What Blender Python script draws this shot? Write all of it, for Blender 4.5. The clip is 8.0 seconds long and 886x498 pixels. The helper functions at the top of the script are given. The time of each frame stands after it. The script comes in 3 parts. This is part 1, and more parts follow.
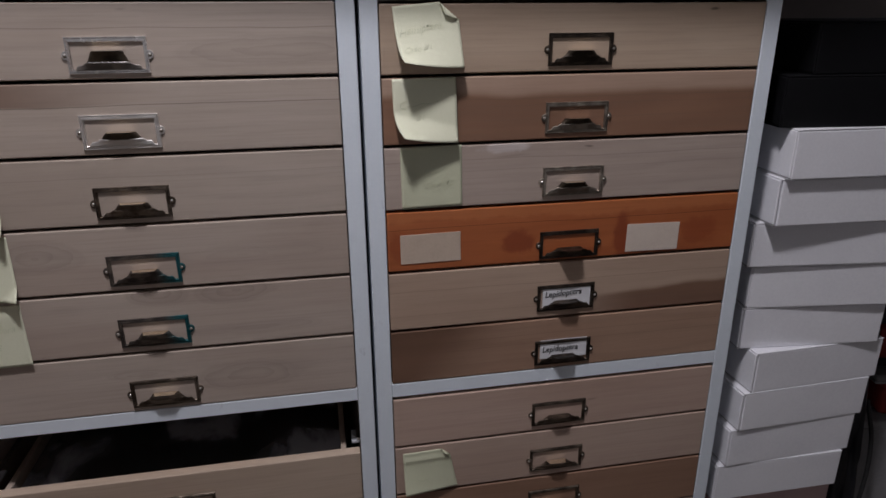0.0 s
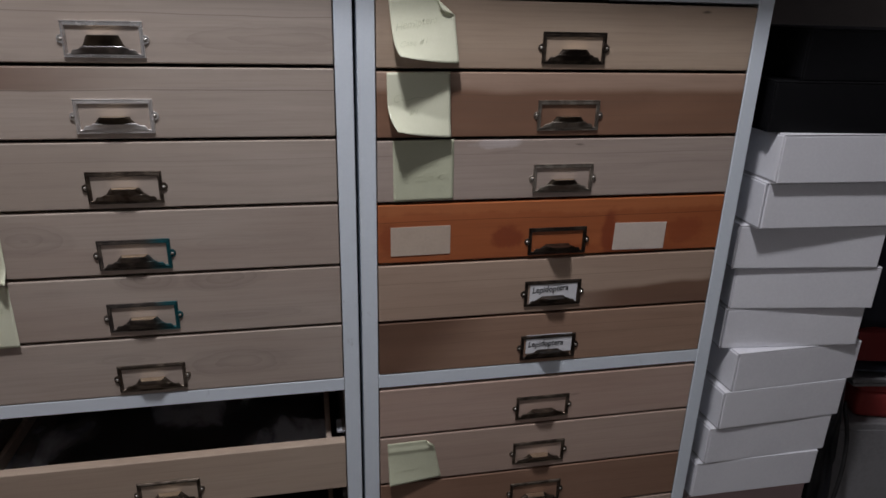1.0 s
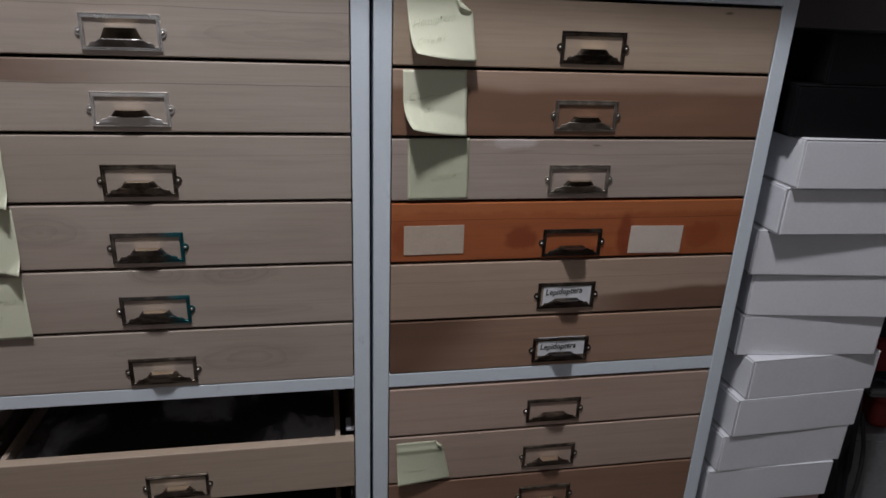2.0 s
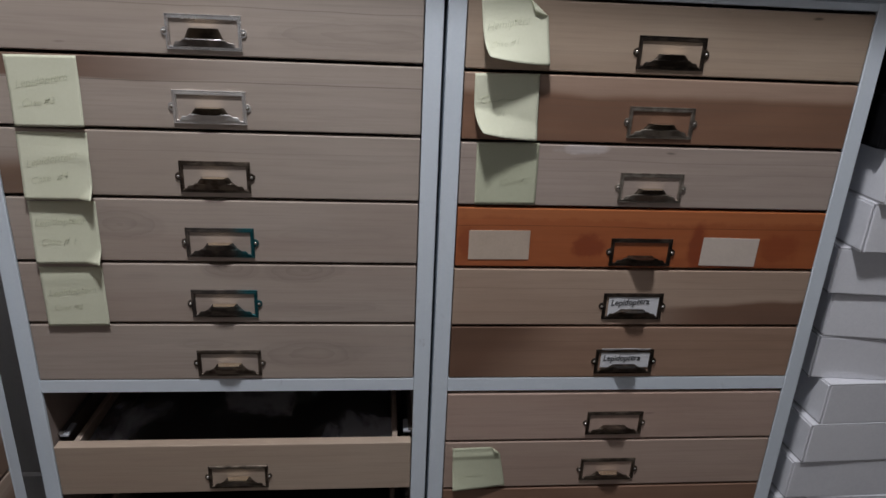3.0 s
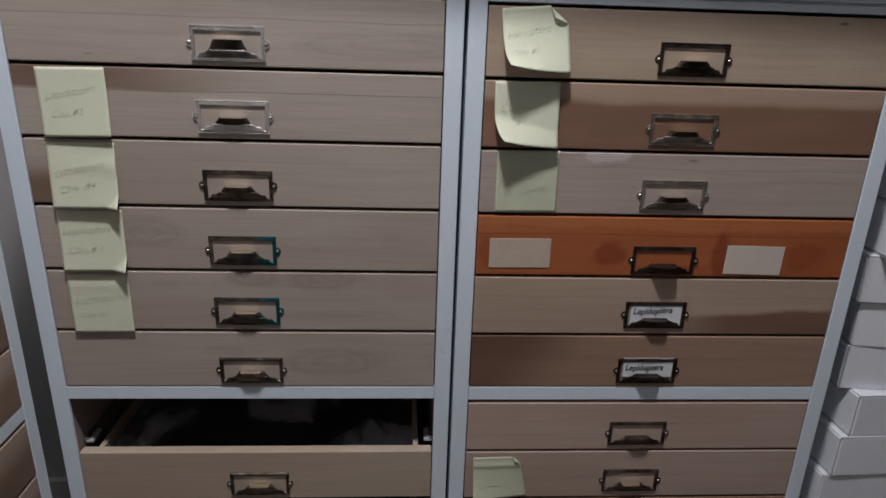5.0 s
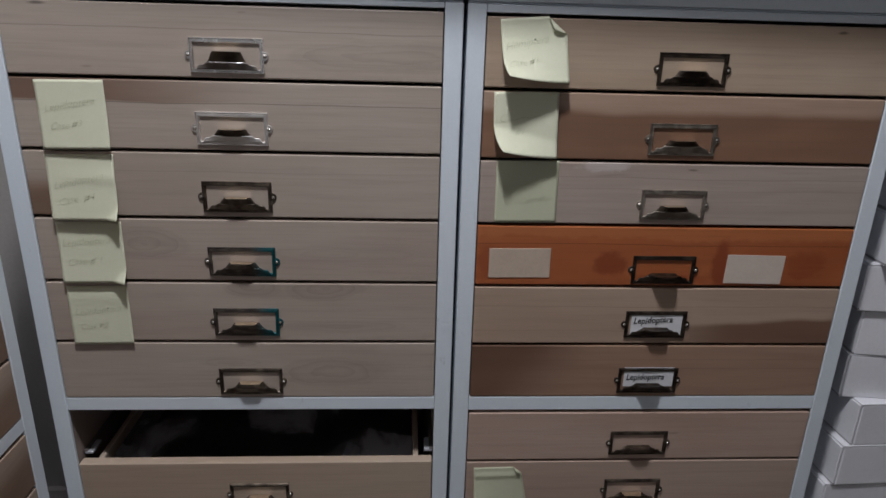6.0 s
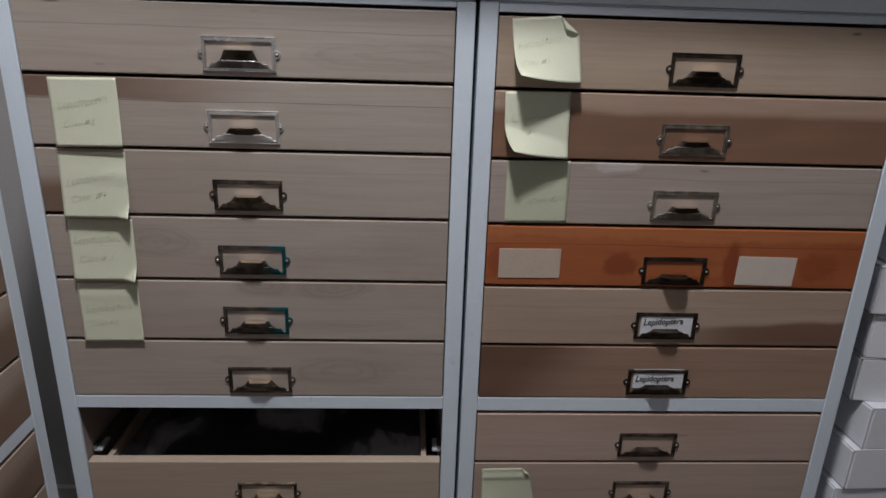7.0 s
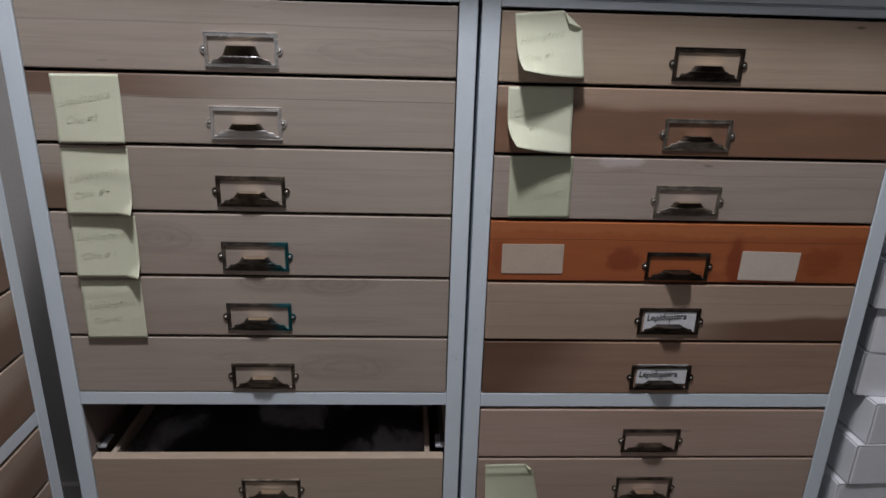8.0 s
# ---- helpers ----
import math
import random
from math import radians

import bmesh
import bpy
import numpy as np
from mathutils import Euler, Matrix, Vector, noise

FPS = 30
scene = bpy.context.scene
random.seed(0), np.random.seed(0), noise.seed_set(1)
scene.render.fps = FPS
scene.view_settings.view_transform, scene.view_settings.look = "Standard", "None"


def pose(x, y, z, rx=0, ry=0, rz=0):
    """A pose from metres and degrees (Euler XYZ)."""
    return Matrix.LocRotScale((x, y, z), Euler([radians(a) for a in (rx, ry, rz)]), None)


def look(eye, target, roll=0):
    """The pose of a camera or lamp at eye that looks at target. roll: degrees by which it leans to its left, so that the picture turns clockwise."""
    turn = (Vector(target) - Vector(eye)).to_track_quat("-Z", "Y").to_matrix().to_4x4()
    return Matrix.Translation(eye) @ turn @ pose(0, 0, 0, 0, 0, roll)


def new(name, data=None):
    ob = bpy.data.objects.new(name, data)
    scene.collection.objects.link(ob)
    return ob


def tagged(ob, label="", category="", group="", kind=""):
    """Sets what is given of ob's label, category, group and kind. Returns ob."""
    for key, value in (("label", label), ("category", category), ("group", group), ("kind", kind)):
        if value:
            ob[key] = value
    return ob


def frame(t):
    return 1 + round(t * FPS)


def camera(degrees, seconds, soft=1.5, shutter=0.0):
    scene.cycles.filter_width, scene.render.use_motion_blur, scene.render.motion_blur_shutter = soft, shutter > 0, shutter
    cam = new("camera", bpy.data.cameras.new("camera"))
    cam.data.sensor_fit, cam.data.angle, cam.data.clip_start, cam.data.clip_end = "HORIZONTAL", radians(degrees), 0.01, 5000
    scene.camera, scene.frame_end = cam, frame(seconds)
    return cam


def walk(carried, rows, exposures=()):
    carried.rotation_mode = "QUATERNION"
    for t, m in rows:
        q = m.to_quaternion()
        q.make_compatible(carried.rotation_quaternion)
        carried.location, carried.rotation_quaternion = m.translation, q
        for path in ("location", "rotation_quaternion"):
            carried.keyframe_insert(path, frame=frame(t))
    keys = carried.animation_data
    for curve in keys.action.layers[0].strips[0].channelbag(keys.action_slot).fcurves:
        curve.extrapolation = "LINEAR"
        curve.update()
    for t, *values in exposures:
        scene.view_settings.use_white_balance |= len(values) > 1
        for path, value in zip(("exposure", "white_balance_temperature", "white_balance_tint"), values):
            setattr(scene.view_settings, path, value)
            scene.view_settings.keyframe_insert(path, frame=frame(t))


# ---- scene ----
cam = camera(67.9, 8.0, soft=1.58)
PATH = [
    (0, (-0.037, -0.812, 1.488), (0.312, 1.037, 0.81), -0.4),
    (0.5, (-0.041, -0.815, 1.488), (0.339, 1.021, 0.791), 0.6),
    (1, (-0.041, -0.82, 1.489), (0.343, 1.016, 0.797), 1.5),
    (1.2, (-0.039, -0.819, 1.486), (0.33, 1.027, 0.796), 1.6),
    (2.3, (-0.043, -0.813, 1.486), (0.288, 1.033, 0.792), 2.7),
    (2.5, (-0.046, -0.813, 1.485), (0.244, 1.041, 0.795), 2.5),
    (3, (-0.053, -0.807, 1.484), (0.129, 1.061, 0.795), 2.6),
    (3.5, (-0.053, -0.809, 1.484), (0.1, 1.064, 0.799), 2.5),
    (4, (-0.054, -0.808, 1.485), (0.09, 1.066, 0.8), 2.4),
    (4.5, (-0.054, -0.808, 1.481), (0.077, 1.069, 0.803), 2.1),
    (5.8, (-0.05, -0.805, 1.489), (0.0585, 1.083, 0.836), 1.9),
    (6, (-0.05, -0.804, 1.49), (0.064, 1.083, 0.836), 1.7),
    (6.5, (-0.053, -0.803, 1.488), (0.056, 1.086, 0.838), 1.8),
    (7, (-0.056, -0.804, 1.486), (0.042, 1.086, 0.839), 1.9),
    (7.5, (-0.055, -0.806, 1.486), (0.036, 1.084, 0.838), 1.7),
    (8, (-0.058, -0.804, 1.483), (0.036, 1.084, 0.83), 1.7),
]
walk(cam, [(t, look(eye, target, roll)) for t, eye, target, roll in PATH],
     exposures=((0.0, -0.13, 6620, 15.5), (0.6, -0.13, 6590, 14), (1.2, -0.12, 6550, 12), (2.5, -0.09, 6500, 10), (3.2, -0.02, 6500, 10), (8.0, -0.02, 6500, 10)))

# ---- world, light ----
world = bpy.data.worlds.new("world")
world.use_nodes = True
world.node_tree.nodes["Background"].inputs["Color"].default_value = (0.02, 0.022, 0.03, 1)
world.node_tree.nodes["Background"].inputs["Strength"].default_value = 0.3
scene.world = world

LAMP = (-0.13, -0.55, 2.70)
bulb = bpy.data.lights.new("lamp_light", "AREA")
bulb.shape, bulb.size, bulb.energy, bulb.color = "DISK", 0.15, 19.3, (0.945, 0.955, 1.0)
lamp_light = new("lamp_light", bulb)
lamp_light.matrix_world = pose(*LAMP)
scene.view_settings.exposure = 0.0


# ---- materials ----
def material(name):
    m = bpy.data.materials.new(name)
    m.use_nodes = True
    t = m.node_tree
    return m, t.nodes, t.links, t.nodes["Principled BSDF"]


def math_node(n, l, op, a, b=None, c=None):
    k = n.new("ShaderNodeMath")
    k.operation = op
    for i, v in enumerate((a, b, c)):
        if v is None:
            continue
        if isinstance(v, (int, float)):
            k.inputs[i].default_value = v
        else:
            l.new(v, k.inputs[i])
    return k.outputs[0]


def mix_node(n, l, f, a, b, blend="MIX"):
    k = n.new("ShaderNodeMix")
    k.data_type, k.blend_type = "RGBA", blend
    for s, v in ((k.inputs[0], f), (k.inputs[6], a), (k.inputs[7], b)):
        if isinstance(v, (int, float)):
            s.default_value = v
        elif isinstance(v, tuple):
            s.default_value = (*v, 1)
        else:
            l.new(v, s)
    return k.outputs[2]


def ramp_node(n, l, f, lo, hi):
    k = n.new("ShaderNodeMapRange")
    k.interpolation_type = "SMOOTHSTEP"
    l.new(f, k.inputs[0])
    k.inputs[1].default_value, k.inputs[2].default_value = lo, hi
    return k.outputs[0]


def coords(n, l, scale, spread=0.0):
    """Object coordinates, stretched, and shifted at random from object to object."""
    tc, mp = n.new("ShaderNodeTexCoord"), n.new("ShaderNodeMapping")
    l.new(tc.outputs["Object"], mp.inputs[0])
    mp.inputs["Scale"].default_value = scale
    if spread:
        oi, cb = n.new("ShaderNodeObjectInfo"), n.new("ShaderNodeCombineXYZ")
        far = math_node(n, l, "MULTIPLY", oi.outputs["Random"], spread)
        for i in range(3):
            l.new(far, cb.inputs[i])
        l.new(cb.outputs[0], mp.inputs["Location"])
    return mp.outputs[0]


def noise_node(n, l, vec, scale=1.0, detail=4.0, rough=0.55, warp=0.0):
    k = n.new("ShaderNodeTexNoise")
    l.new(vec, k.inputs["Vector"])
    k.inputs["Scale"].default_value, k.inputs["Detail"].default_value = scale, detail
    k.inputs["Roughness"].default_value, k.inputs["Distortion"].default_value = rough, warp
    return k.outputs[0]


def bump_node(n, l, height, strength, distance, bsdf):
    k = n.new("ShaderNodeBump")
    k.inputs["Strength"].default_value, k.inputs["Distance"].default_value = strength, distance
    l.new(height, k.inputs["Height"])
    l.new(k.outputs[0], bsdf.inputs["Normal"])


def plain(name, a, b, rough=0.6, metal=0.0, scale=40.0, bump=0.1, blotch=3.0):
    """A surface that varies between two close colours, in coarse blotches and fine grain."""
    m, n, l, p = material(name)
    v = coords(n, l, (1, 1, 1), 9.0)
    big, fine = noise_node(n, l, v, blotch, 3), noise_node(n, l, v, scale, 5)
    f = math_node(n, l, "ADD", math_node(n, l, "MULTIPLY", big, 0.6), math_node(n, l, "MULTIPLY", fine, 0.4))
    l.new(mix_node(n, l, ramp_node(n, l, f, 0.35, 0.65), a, b), p.inputs["Base Color"])
    l.new(math_node(n, l, "ADD", math_node(n, l, "MULTIPLY", fine, 0.2), rough - 0.1), p.inputs["Roughness"])
    p.inputs["Metallic"].default_value = metal
    bump_node(n, l, fine, bump, 0.002, p)
    return m


def wood(name, a, b, heart=None, zones=(), lines=(), knots=(), rough=0.5, coat=0.0, figure=0.5, rings_at=()):
    """Board wood with its grain along x. zones: (kx, kz, off, soft, x0, x1) - heartwood where kx*x + kz*z + off is over
    nought, fading in from x0 to x1. lines: (z, depth) dark growth lines. knots: (x, z, rx, rz, depth, tint), a colour for a stain.
    rings_at: (x, z, rx, rz, depth), the flat-sawn figure: nested oval growth lines about a point."""
    m, n, l, p = material(name)
    fine = noise_node(n, l, coords(n, l, (11, 60, 380), 31.0), 1.0, 5, 0.6)
    streak = noise_node(n, l, coords(n, l, (1.6, 20, 38), 17.0), 1.0, 4, 0.5, 0.6)
    broad = noise_node(n, l, coords(n, l, (3.2, 6, 11), 23.0), 1.0, 3, 0.5, 0.3)
    wv = n.new("ShaderNodeTexWave")
    wv.wave_type, wv.bands_direction, wv.wave_profile = "BANDS", "Z", "SIN"
    l.new(coords(n, l, (0.8, 3, 4), 5.0), wv.inputs["Vector"])
    for key, value in (("Scale", 3.6), ("Distortion", 11.0), ("Detail", 2.5), ("Detail Scale", 0.8), ("Detail Roughness", 0.5)):
        wv.inputs[key].default_value = value
    rings = math_node(n, l, "POWER", wv.outputs["Fac"], 3.0)
    tone = math_node(n, l, "ADD", math_node(n, l, "MULTIPLY", streak, 0.24), math_node(n, l, "MULTIPLY", broad, 0.76))
    col = mix_node(n, l, ramp_node(n, l, tone, 0.30, 0.70), a, b)
    dark = tuple(0.62 * c for c in b)
    col = mix_node(n, l, math_node(n, l, "MULTIPLY", rings, 0.20 * figure), col, dark)
    tc, sp = n.new("ShaderNodeTexCoord"), n.new("ShaderNodeSeparateXYZ")
    l.new(tc.outputs["Object"], sp.inputs[0])
    x, z = sp.outputs[0], sp.outputs[2]
    wob = math_node(n, l, "MULTIPLY", math_node(n, l, "SUBTRACT", noise_node(n, l, coords(n, l, (7, 7, 2), 13.0), 1.0, 3), 0.5), 0.016)
    zw = math_node(n, l, "ADD", z, wob)
    for kx, kz, off, soft, x0, x1 in zones:
        s = math_node(n, l, "ADD", math_node(n, l, "ADD", math_node(n, l, "MULTIPLY", x, kx), math_node(n, l, "MULTIPLY", zw, kz)), off)
        f = ramp_node(n, l, s, -soft, soft)
        f = math_node(n, l, "MULTIPLY", f, ramp_node(n, l, x, x0, x1)) if x0 < x1 else math_node(
            n, l, "MULTIPLY", f, math_node(n, l, "SUBTRACT", 1.0, ramp_node(n, l, x, x1, x0)))
        shade = mix_node(n, l, ramp_node(n, l, tone, 0.35, 0.65), heart, tuple(0.72 * c for c in heart))
        col = mix_node(n, l, math_node(n, l, "MULTIPLY", f, 0.9), col, shade)
    for zl, depth in lines:
        d = math_node(n, l, "ABSOLUTE", math_node(n, l, "SUBTRACT", math_node(n, l, "ADD", z, math_node(n, l, "MULTIPLY", wob, 0.35)), zl))
        f = math_node(n, l, "SUBTRACT", 1.0, ramp_node(n, l, d, 0.0001, 0.0008))
        col = mix_node(n, l, math_node(n, l, "MULTIPLY", f, depth), col, tuple(0.35 * c for c in b))
    sway = math_node(n, l, "MULTIPLY", math_node(n, l, "SUBTRACT", noise_node(n, l, coords(n, l, (16, 16, 30), 19.0), 1.0, 3), 0.5), 0.9)
    for kx, kz, rx, rz, deep in rings_at:
        dx = math_node(n, l, "DIVIDE", math_node(n, l, "SUBTRACT", x, kx), rx)
        dz = math_node(n, l, "DIVIDE", math_node(n, l, "SUBTRACT", z, kz), rz)
        d = math_node(n, l, "SQRT", math_node(n, l, "ADD", math_node(n, l, "MULTIPLY", dx, dx), math_node(n, l, "MULTIPLY", dz, dz)))
        d = math_node(n, l, "ADD", d, sway)
        inside = math_node(n, l, "SUBTRACT", 1.0, ramp_node(n, l, d, 0.90, 1.06))
        saw = math_node(n, l, "POWER", math_node(n, l, "FRACT", math_node(n, l, "MULTIPLY", d, 2.6)), 2.5)
        f = math_node(n, l, "MULTIPLY", inside, math_node(n, l, "MULTIPLY_ADD", saw, 0.65, 0.35))
        col = mix_node(n, l, math_node(n, l, "MULTIPLY", f, deep), col, tuple(0.62 * c for c in b))
    for kx, kz, rx, rz, deep, tint in knots:
        dx = math_node(n, l, "DIVIDE", math_node(n, l, "SUBTRACT", x, kx), rx)
        dz = math_node(n, l, "DIVIDE", math_node(n, l, "SUBTRACT", zw, kz), rz)
        d = math_node(n, l, "SQRT", math_node(n, l, "ADD", math_node(n, l, "MULTIPLY", dx, dx), math_node(n, l, "MULTIPLY", dz, dz)))
        stain = isinstance(tint, tuple)
        if stain:
            d = math_node(n, l, "ADD", d, math_node(n, l, "MULTIPLY", math_node(n, l, "SUBTRACT", noise_node(n, l, coords(n, l, (45, 45, 45), 9.0), 1.0, 4), 0.5), 1.4))
        col = mix_node(n, l, math_node(n, l, "SUBTRACT", deep, math_node(n, l, "MULTIPLY", ramp_node(n, l, d, 0.65 if stain else 0.3, 1.15 if stain else 1.5), deep)), col,
                       tint if stain else tuple(tint * c for c in b))
    pores = noise_node(n, l, coords(n, l, (9, 80, 150), 41.0), 1.0, 3, 0.6, 0.2)
    col = mix_node(n, l, math_node(n, l, "MULTIPLY", ramp_node(n, l, pores, 0.52, 0.74), 0.06), col, tuple(0.55 * c for c in b))
    col = mix_node(n, l, math_node(n, l, "MULTIPLY", ramp_node(n, l, fine, 0.42, 0.74), 0.17), col, tuple(0.5 * c for c in b))
    l.new(col, p.inputs["Base Color"])
    l.new(math_node(n, l, "ADD", math_node(n, l, "MULTIPLY", fine, 0.25), rough - 0.12), p.inputs["Roughness"])
    p.inputs["Coat Weight"].default_value, p.inputs["Coat Roughness"].default_value = coat, 0.25
    bump_node(n, l, fine, 0.12, 0.0008, p)
    return m


def metal(name, base, worn, rough, patina=None):
    """Cast metal: base in the hollows, worn where handled; patina: a second colour over one end."""
    m, n, l, p = material(name)
    v = coords(n, l, (1, 1, 1), 7.0)
    big, fine = noise_node(n, l, v, 60, 4), noise_node(n, l, v, 700, 4)
    col = mix_node(n, l, ramp_node(n, l, big, 0.4, 0.68), base, worn)
    if patina:
        tc, sp = n.new("ShaderNodeTexCoord"), n.new("ShaderNodeSeparateXYZ")
        l.new(tc.outputs["Object"], sp.inputs[0])
        s = math_node(n, l, "ADD", sp.outputs[0], math_node(n, l, "MULTIPLY", math_node(n, l, "SUBTRACT", big, 0.5), 0.02))
        col = mix_node(n, l, ramp_node(n, l, s, 0.008, 0.034), col, patina)
    l.new(col, p.inputs["Base Color"])
    p.inputs["Metallic"].default_value = 0.9 if not patina else 0.55
    l.new(math_node(n, l, "ADD", math_node(n, l, "MULTIPLY", big, 0.25), rough - 0.12), p.inputs["Roughness"])
    bump_node(n, l, fine, 0.08, 0.0004, p)
    return m


PALE_A, PALE_B, BROWN = (0.478, 0.402, 0.346), (0.412, 0.338, 0.284), (0.215, 0.12, 0.08)
WARM_A, WARM_B = (0.505, 0.392, 0.298), (0.435, 0.322, 0.238)
w_pale = wood("pale_wood", PALE_A, PALE_B)
w_pale_line = wood("pale_wood_lined", PALE_A, PALE_B, lines=((0.0135, 0.5),), knots=((-0.205, 0.036, 0.009, 0.0018, 0.8, 0.25), (-0.16, -0.030, 0.006, 0.0012, 0.4, 0.4), (0.02, 0.031, 0.005, 0.0012, 0.3, 0.5)), figure=0.5, rings_at=((0.19, -0.012, 0.13, 0.019, 0.34),))
w_pale_streak = wood("pale_wood_brown_streak", PALE_A, PALE_B, BROWN, ((0.0, 1.0, -0.0165, 0.002, 0.08, -0.20),), lines=((0.0150, 0.75),))
w_pale_end = wood("pale_wood_brown_end", PALE_A, PALE_B, (0.24, 0.14, 0.09), lines=((0.017, 0.22),), zones=((0.0, -1.0, 0.002, 0.014, -0.165, -0.225),))
w_pale_ring = wood("pale_wood_figured", PALE_A, (0.42, 0.335, 0.283), figure=0.4, rings_at=((-0.12, 0.008, 0.055, 0.022, 0.42), (0.12, -0.004, 0.11, 0.012, 0.22)), knots=((-0.16, 0.014, 0.055, 0.016, 0.2, 0.72), (-0.10, 0.010, 0.012, 0.004, 0.2, 0.65)))
w_pale_ring_b = wood("pale_wood_figured_b", PALE_A, (0.42, 0.335, 0.283), figure=0.4, rings_at=((0.010, 0.036, 0.040, 0.016, 0.55), (0.105, 0.034, 0.055, 0.018, 0.55), (0.12, -0.02, 0.10, 0.010, 0.3)), knots=((0.03, 0.028, 0.055, 0.010, 0.22, 0.72), (-0.10, 0.024, 0.02, 0.006, 0.15, 0.75), (0.12, -0.02, 0.06, 0.003, 0.25, 0.75)))
w_pale_ring_c = wood("pale_wood_figured_c", PALE_A, (0.42, 0.335, 0.283), figure=0.4, rings_at=((0.115, -0.002, 0.075, 0.022, 0.45), (-0.02, 0.012, 0.05, 0.007, 0.3)), knots=((0.165, 0.004, 0.030, 0.016, 0.2, 0.74), (-0.02, 0.012, 0.012, 0.005, 0.2, 0.7)))
w_warm_knot = wood("warm_wood_knotted", WARM_A, WARM_B, knots=((0.178, 0.0335, 0.006, 0.0018, 0.85, 0.25),), figure=0.35)
w_split = wood("two_tone_wood", (0.46, 0.325, 0.245), (0.415, 0.28, 0.208), (0.275, 0.136, 0.080), ((0.0, -1.0, 0.0180, 0.006, -0.4, -0.39),), lines=((0.0125, 0.4), (0.004, 0.25), (-0.014, 0.2)))
w_grey = wood("greyish_wood", (0.465, 0.38, 0.33), (0.405, 0.32, 0.272), None, (), lines=((0.021, 0.35), (0.006, 0.2)), knots=((0.02, 0.036, 0.006, 0.0015, 0.7, 0.3), (-0.095, 0.033, 0.034, 0.008, 0.75, (0.62, 0.55, 0.53)), (-0.085, 0.022, 0.022, 0.0015, 0.4, 0.6)), figure=0.6)
w_orange = wood("orange_varnished_pine", (0.44, 0.130, 0.044), (0.36, 0.097, 0.032), (0.29, 0.068, 0.022), ((-0.2, -1.0, -0.002, 0.02, 0.05, 0.12),),
                lines=((0.0165, 0.75), (0.026, 0.18)), knots=((0.05, 0.034, 0.50, 0.012, 0.7, (0.50, 0.165, 0.060)), (-0.072, -0.012, 0.024, 0.017, 0.75, (0.235, 0.045, 0.016)), (0.078, -0.010, 0.013, 0.034, 0.8, (0.235, 0.045, 0.016)),
                       (0.195, -0.012, 0.030, 0.022, 0.6, (0.27, 0.055, 0.018)), (-0.238, -0.006, 0.012, 0.026, 0.55, (0.27, 0.055, 0.018)), (0.02, -0.03, 0.05, 0.008, 0.4, (0.27, 0.055, 0.018))), rough=0.38, coat=0.35, figure=0.6)
w_warm_band = wood("warm_wood_dark_band", (0.49, 0.36, 0.275), (0.43, 0.305, 0.23), (0.190, 0.094, 0.058), ((0.05, -1.0, -0.017, 0.0045, -0.03, 0.12),), lines=((0.014, 0.35), (-0.022, 0.2)), figure=0.4)
w_brown = wood("brown_wood", (0.40, 0.26, 0.185), (0.345, 0.21, 0.145), (0.165, 0.084, 0.052), ((-0.25, 0.2, -0.036, 0.018, 0.02, -0.16),), lines=((0.018, 0.3), (0.004, 0.25)), figure=0.9)
w_rose = wood("rosy_pale_wood", (0.525, 0.385, 0.318), (0.465, 0.325, 0.262), figure=0.35, knots=((0.052, 0.004, 0.008, 0.0015, 0.5, 0.45),))
w_rose_b = wood("rosy_pale_wood_plain", (0.50, 0.375, 0.308), (0.44, 0.318, 0.256), figure=0.3)
w_lower = wood("reddish_wood", (0.32, 0.19, 0.13), (0.26, 0.145, 0.095), figure=0.5)
w_side = wood("side_wood", (0.47, 0.385, 0.32), (0.41, 0.32, 0.26), figure=0.4)
w_front = wood("warm_pale_wood", (0.515, 0.410, 0.322), (0.455, 0.345, 0.265), figure=0.4)
w_third = wood("tan_wood", (0.47, 0.37, 0.30), (0.39, 0.285, 0.22), (0.22, 0.13, 0.085), ((0.1, -1.0, -0.01, 0.02, -0.3, 0.1),), figure=0.6)

m_chrome = metal("polished_chrome", (0.74, 0.72, 0.71), (0.90, 0.885, 0.87), 0.25)
m_nickel = metal("brushed_nickel", (0.74, 0.71, 0.69), (0.86, 0.83, 0.80), 0.42)
m_bronze = metal("antique_bronze", (0.085, 0.066, 0.052), (0.24, 0.195, 0.155), 0.36)
m_dark = metal("dark_bronze", (0.050, 0.040, 0.033), (0.125, 0.098, 0.078), 0.42)
m_pewter = metal("aged_pewter", (0.27, 0.235, 0.20), (0.47, 0.42, 0.36), 0.42)
m_teal = metal("bronze_with_teal_patina", (0.06, 0.05, 0.045), (0.18, 0.15, 0.125), 0.38, (0.012, 0.10, 0.115))
# pull metals darkened: dark reflections and underside shade are put into the colour
m_pull_grey = metal("dimmed_grey_metal", (0.16, 0.145, 0.135), (0.30, 0.275, 0.255), 0.45)
m_pull_dark = metal("shaded_brown_metal", (0.050, 0.040, 0.030), (0.115, 0.090, 0.066), 0.45)
m_nickel_soft = metal("satin_nickel", (0.76, 0.74, 0.73), (0.86, 0.84, 0.82), 0.50)
m_polish = metal("polished_brass", (0.72, 0.61, 0.47), (0.82, 0.71, 0.56), 0.15)
m_screw = metal("screw_steel", (0.50, 0.47, 0.42), (0.7, 0.67, 0.62), 0.22)

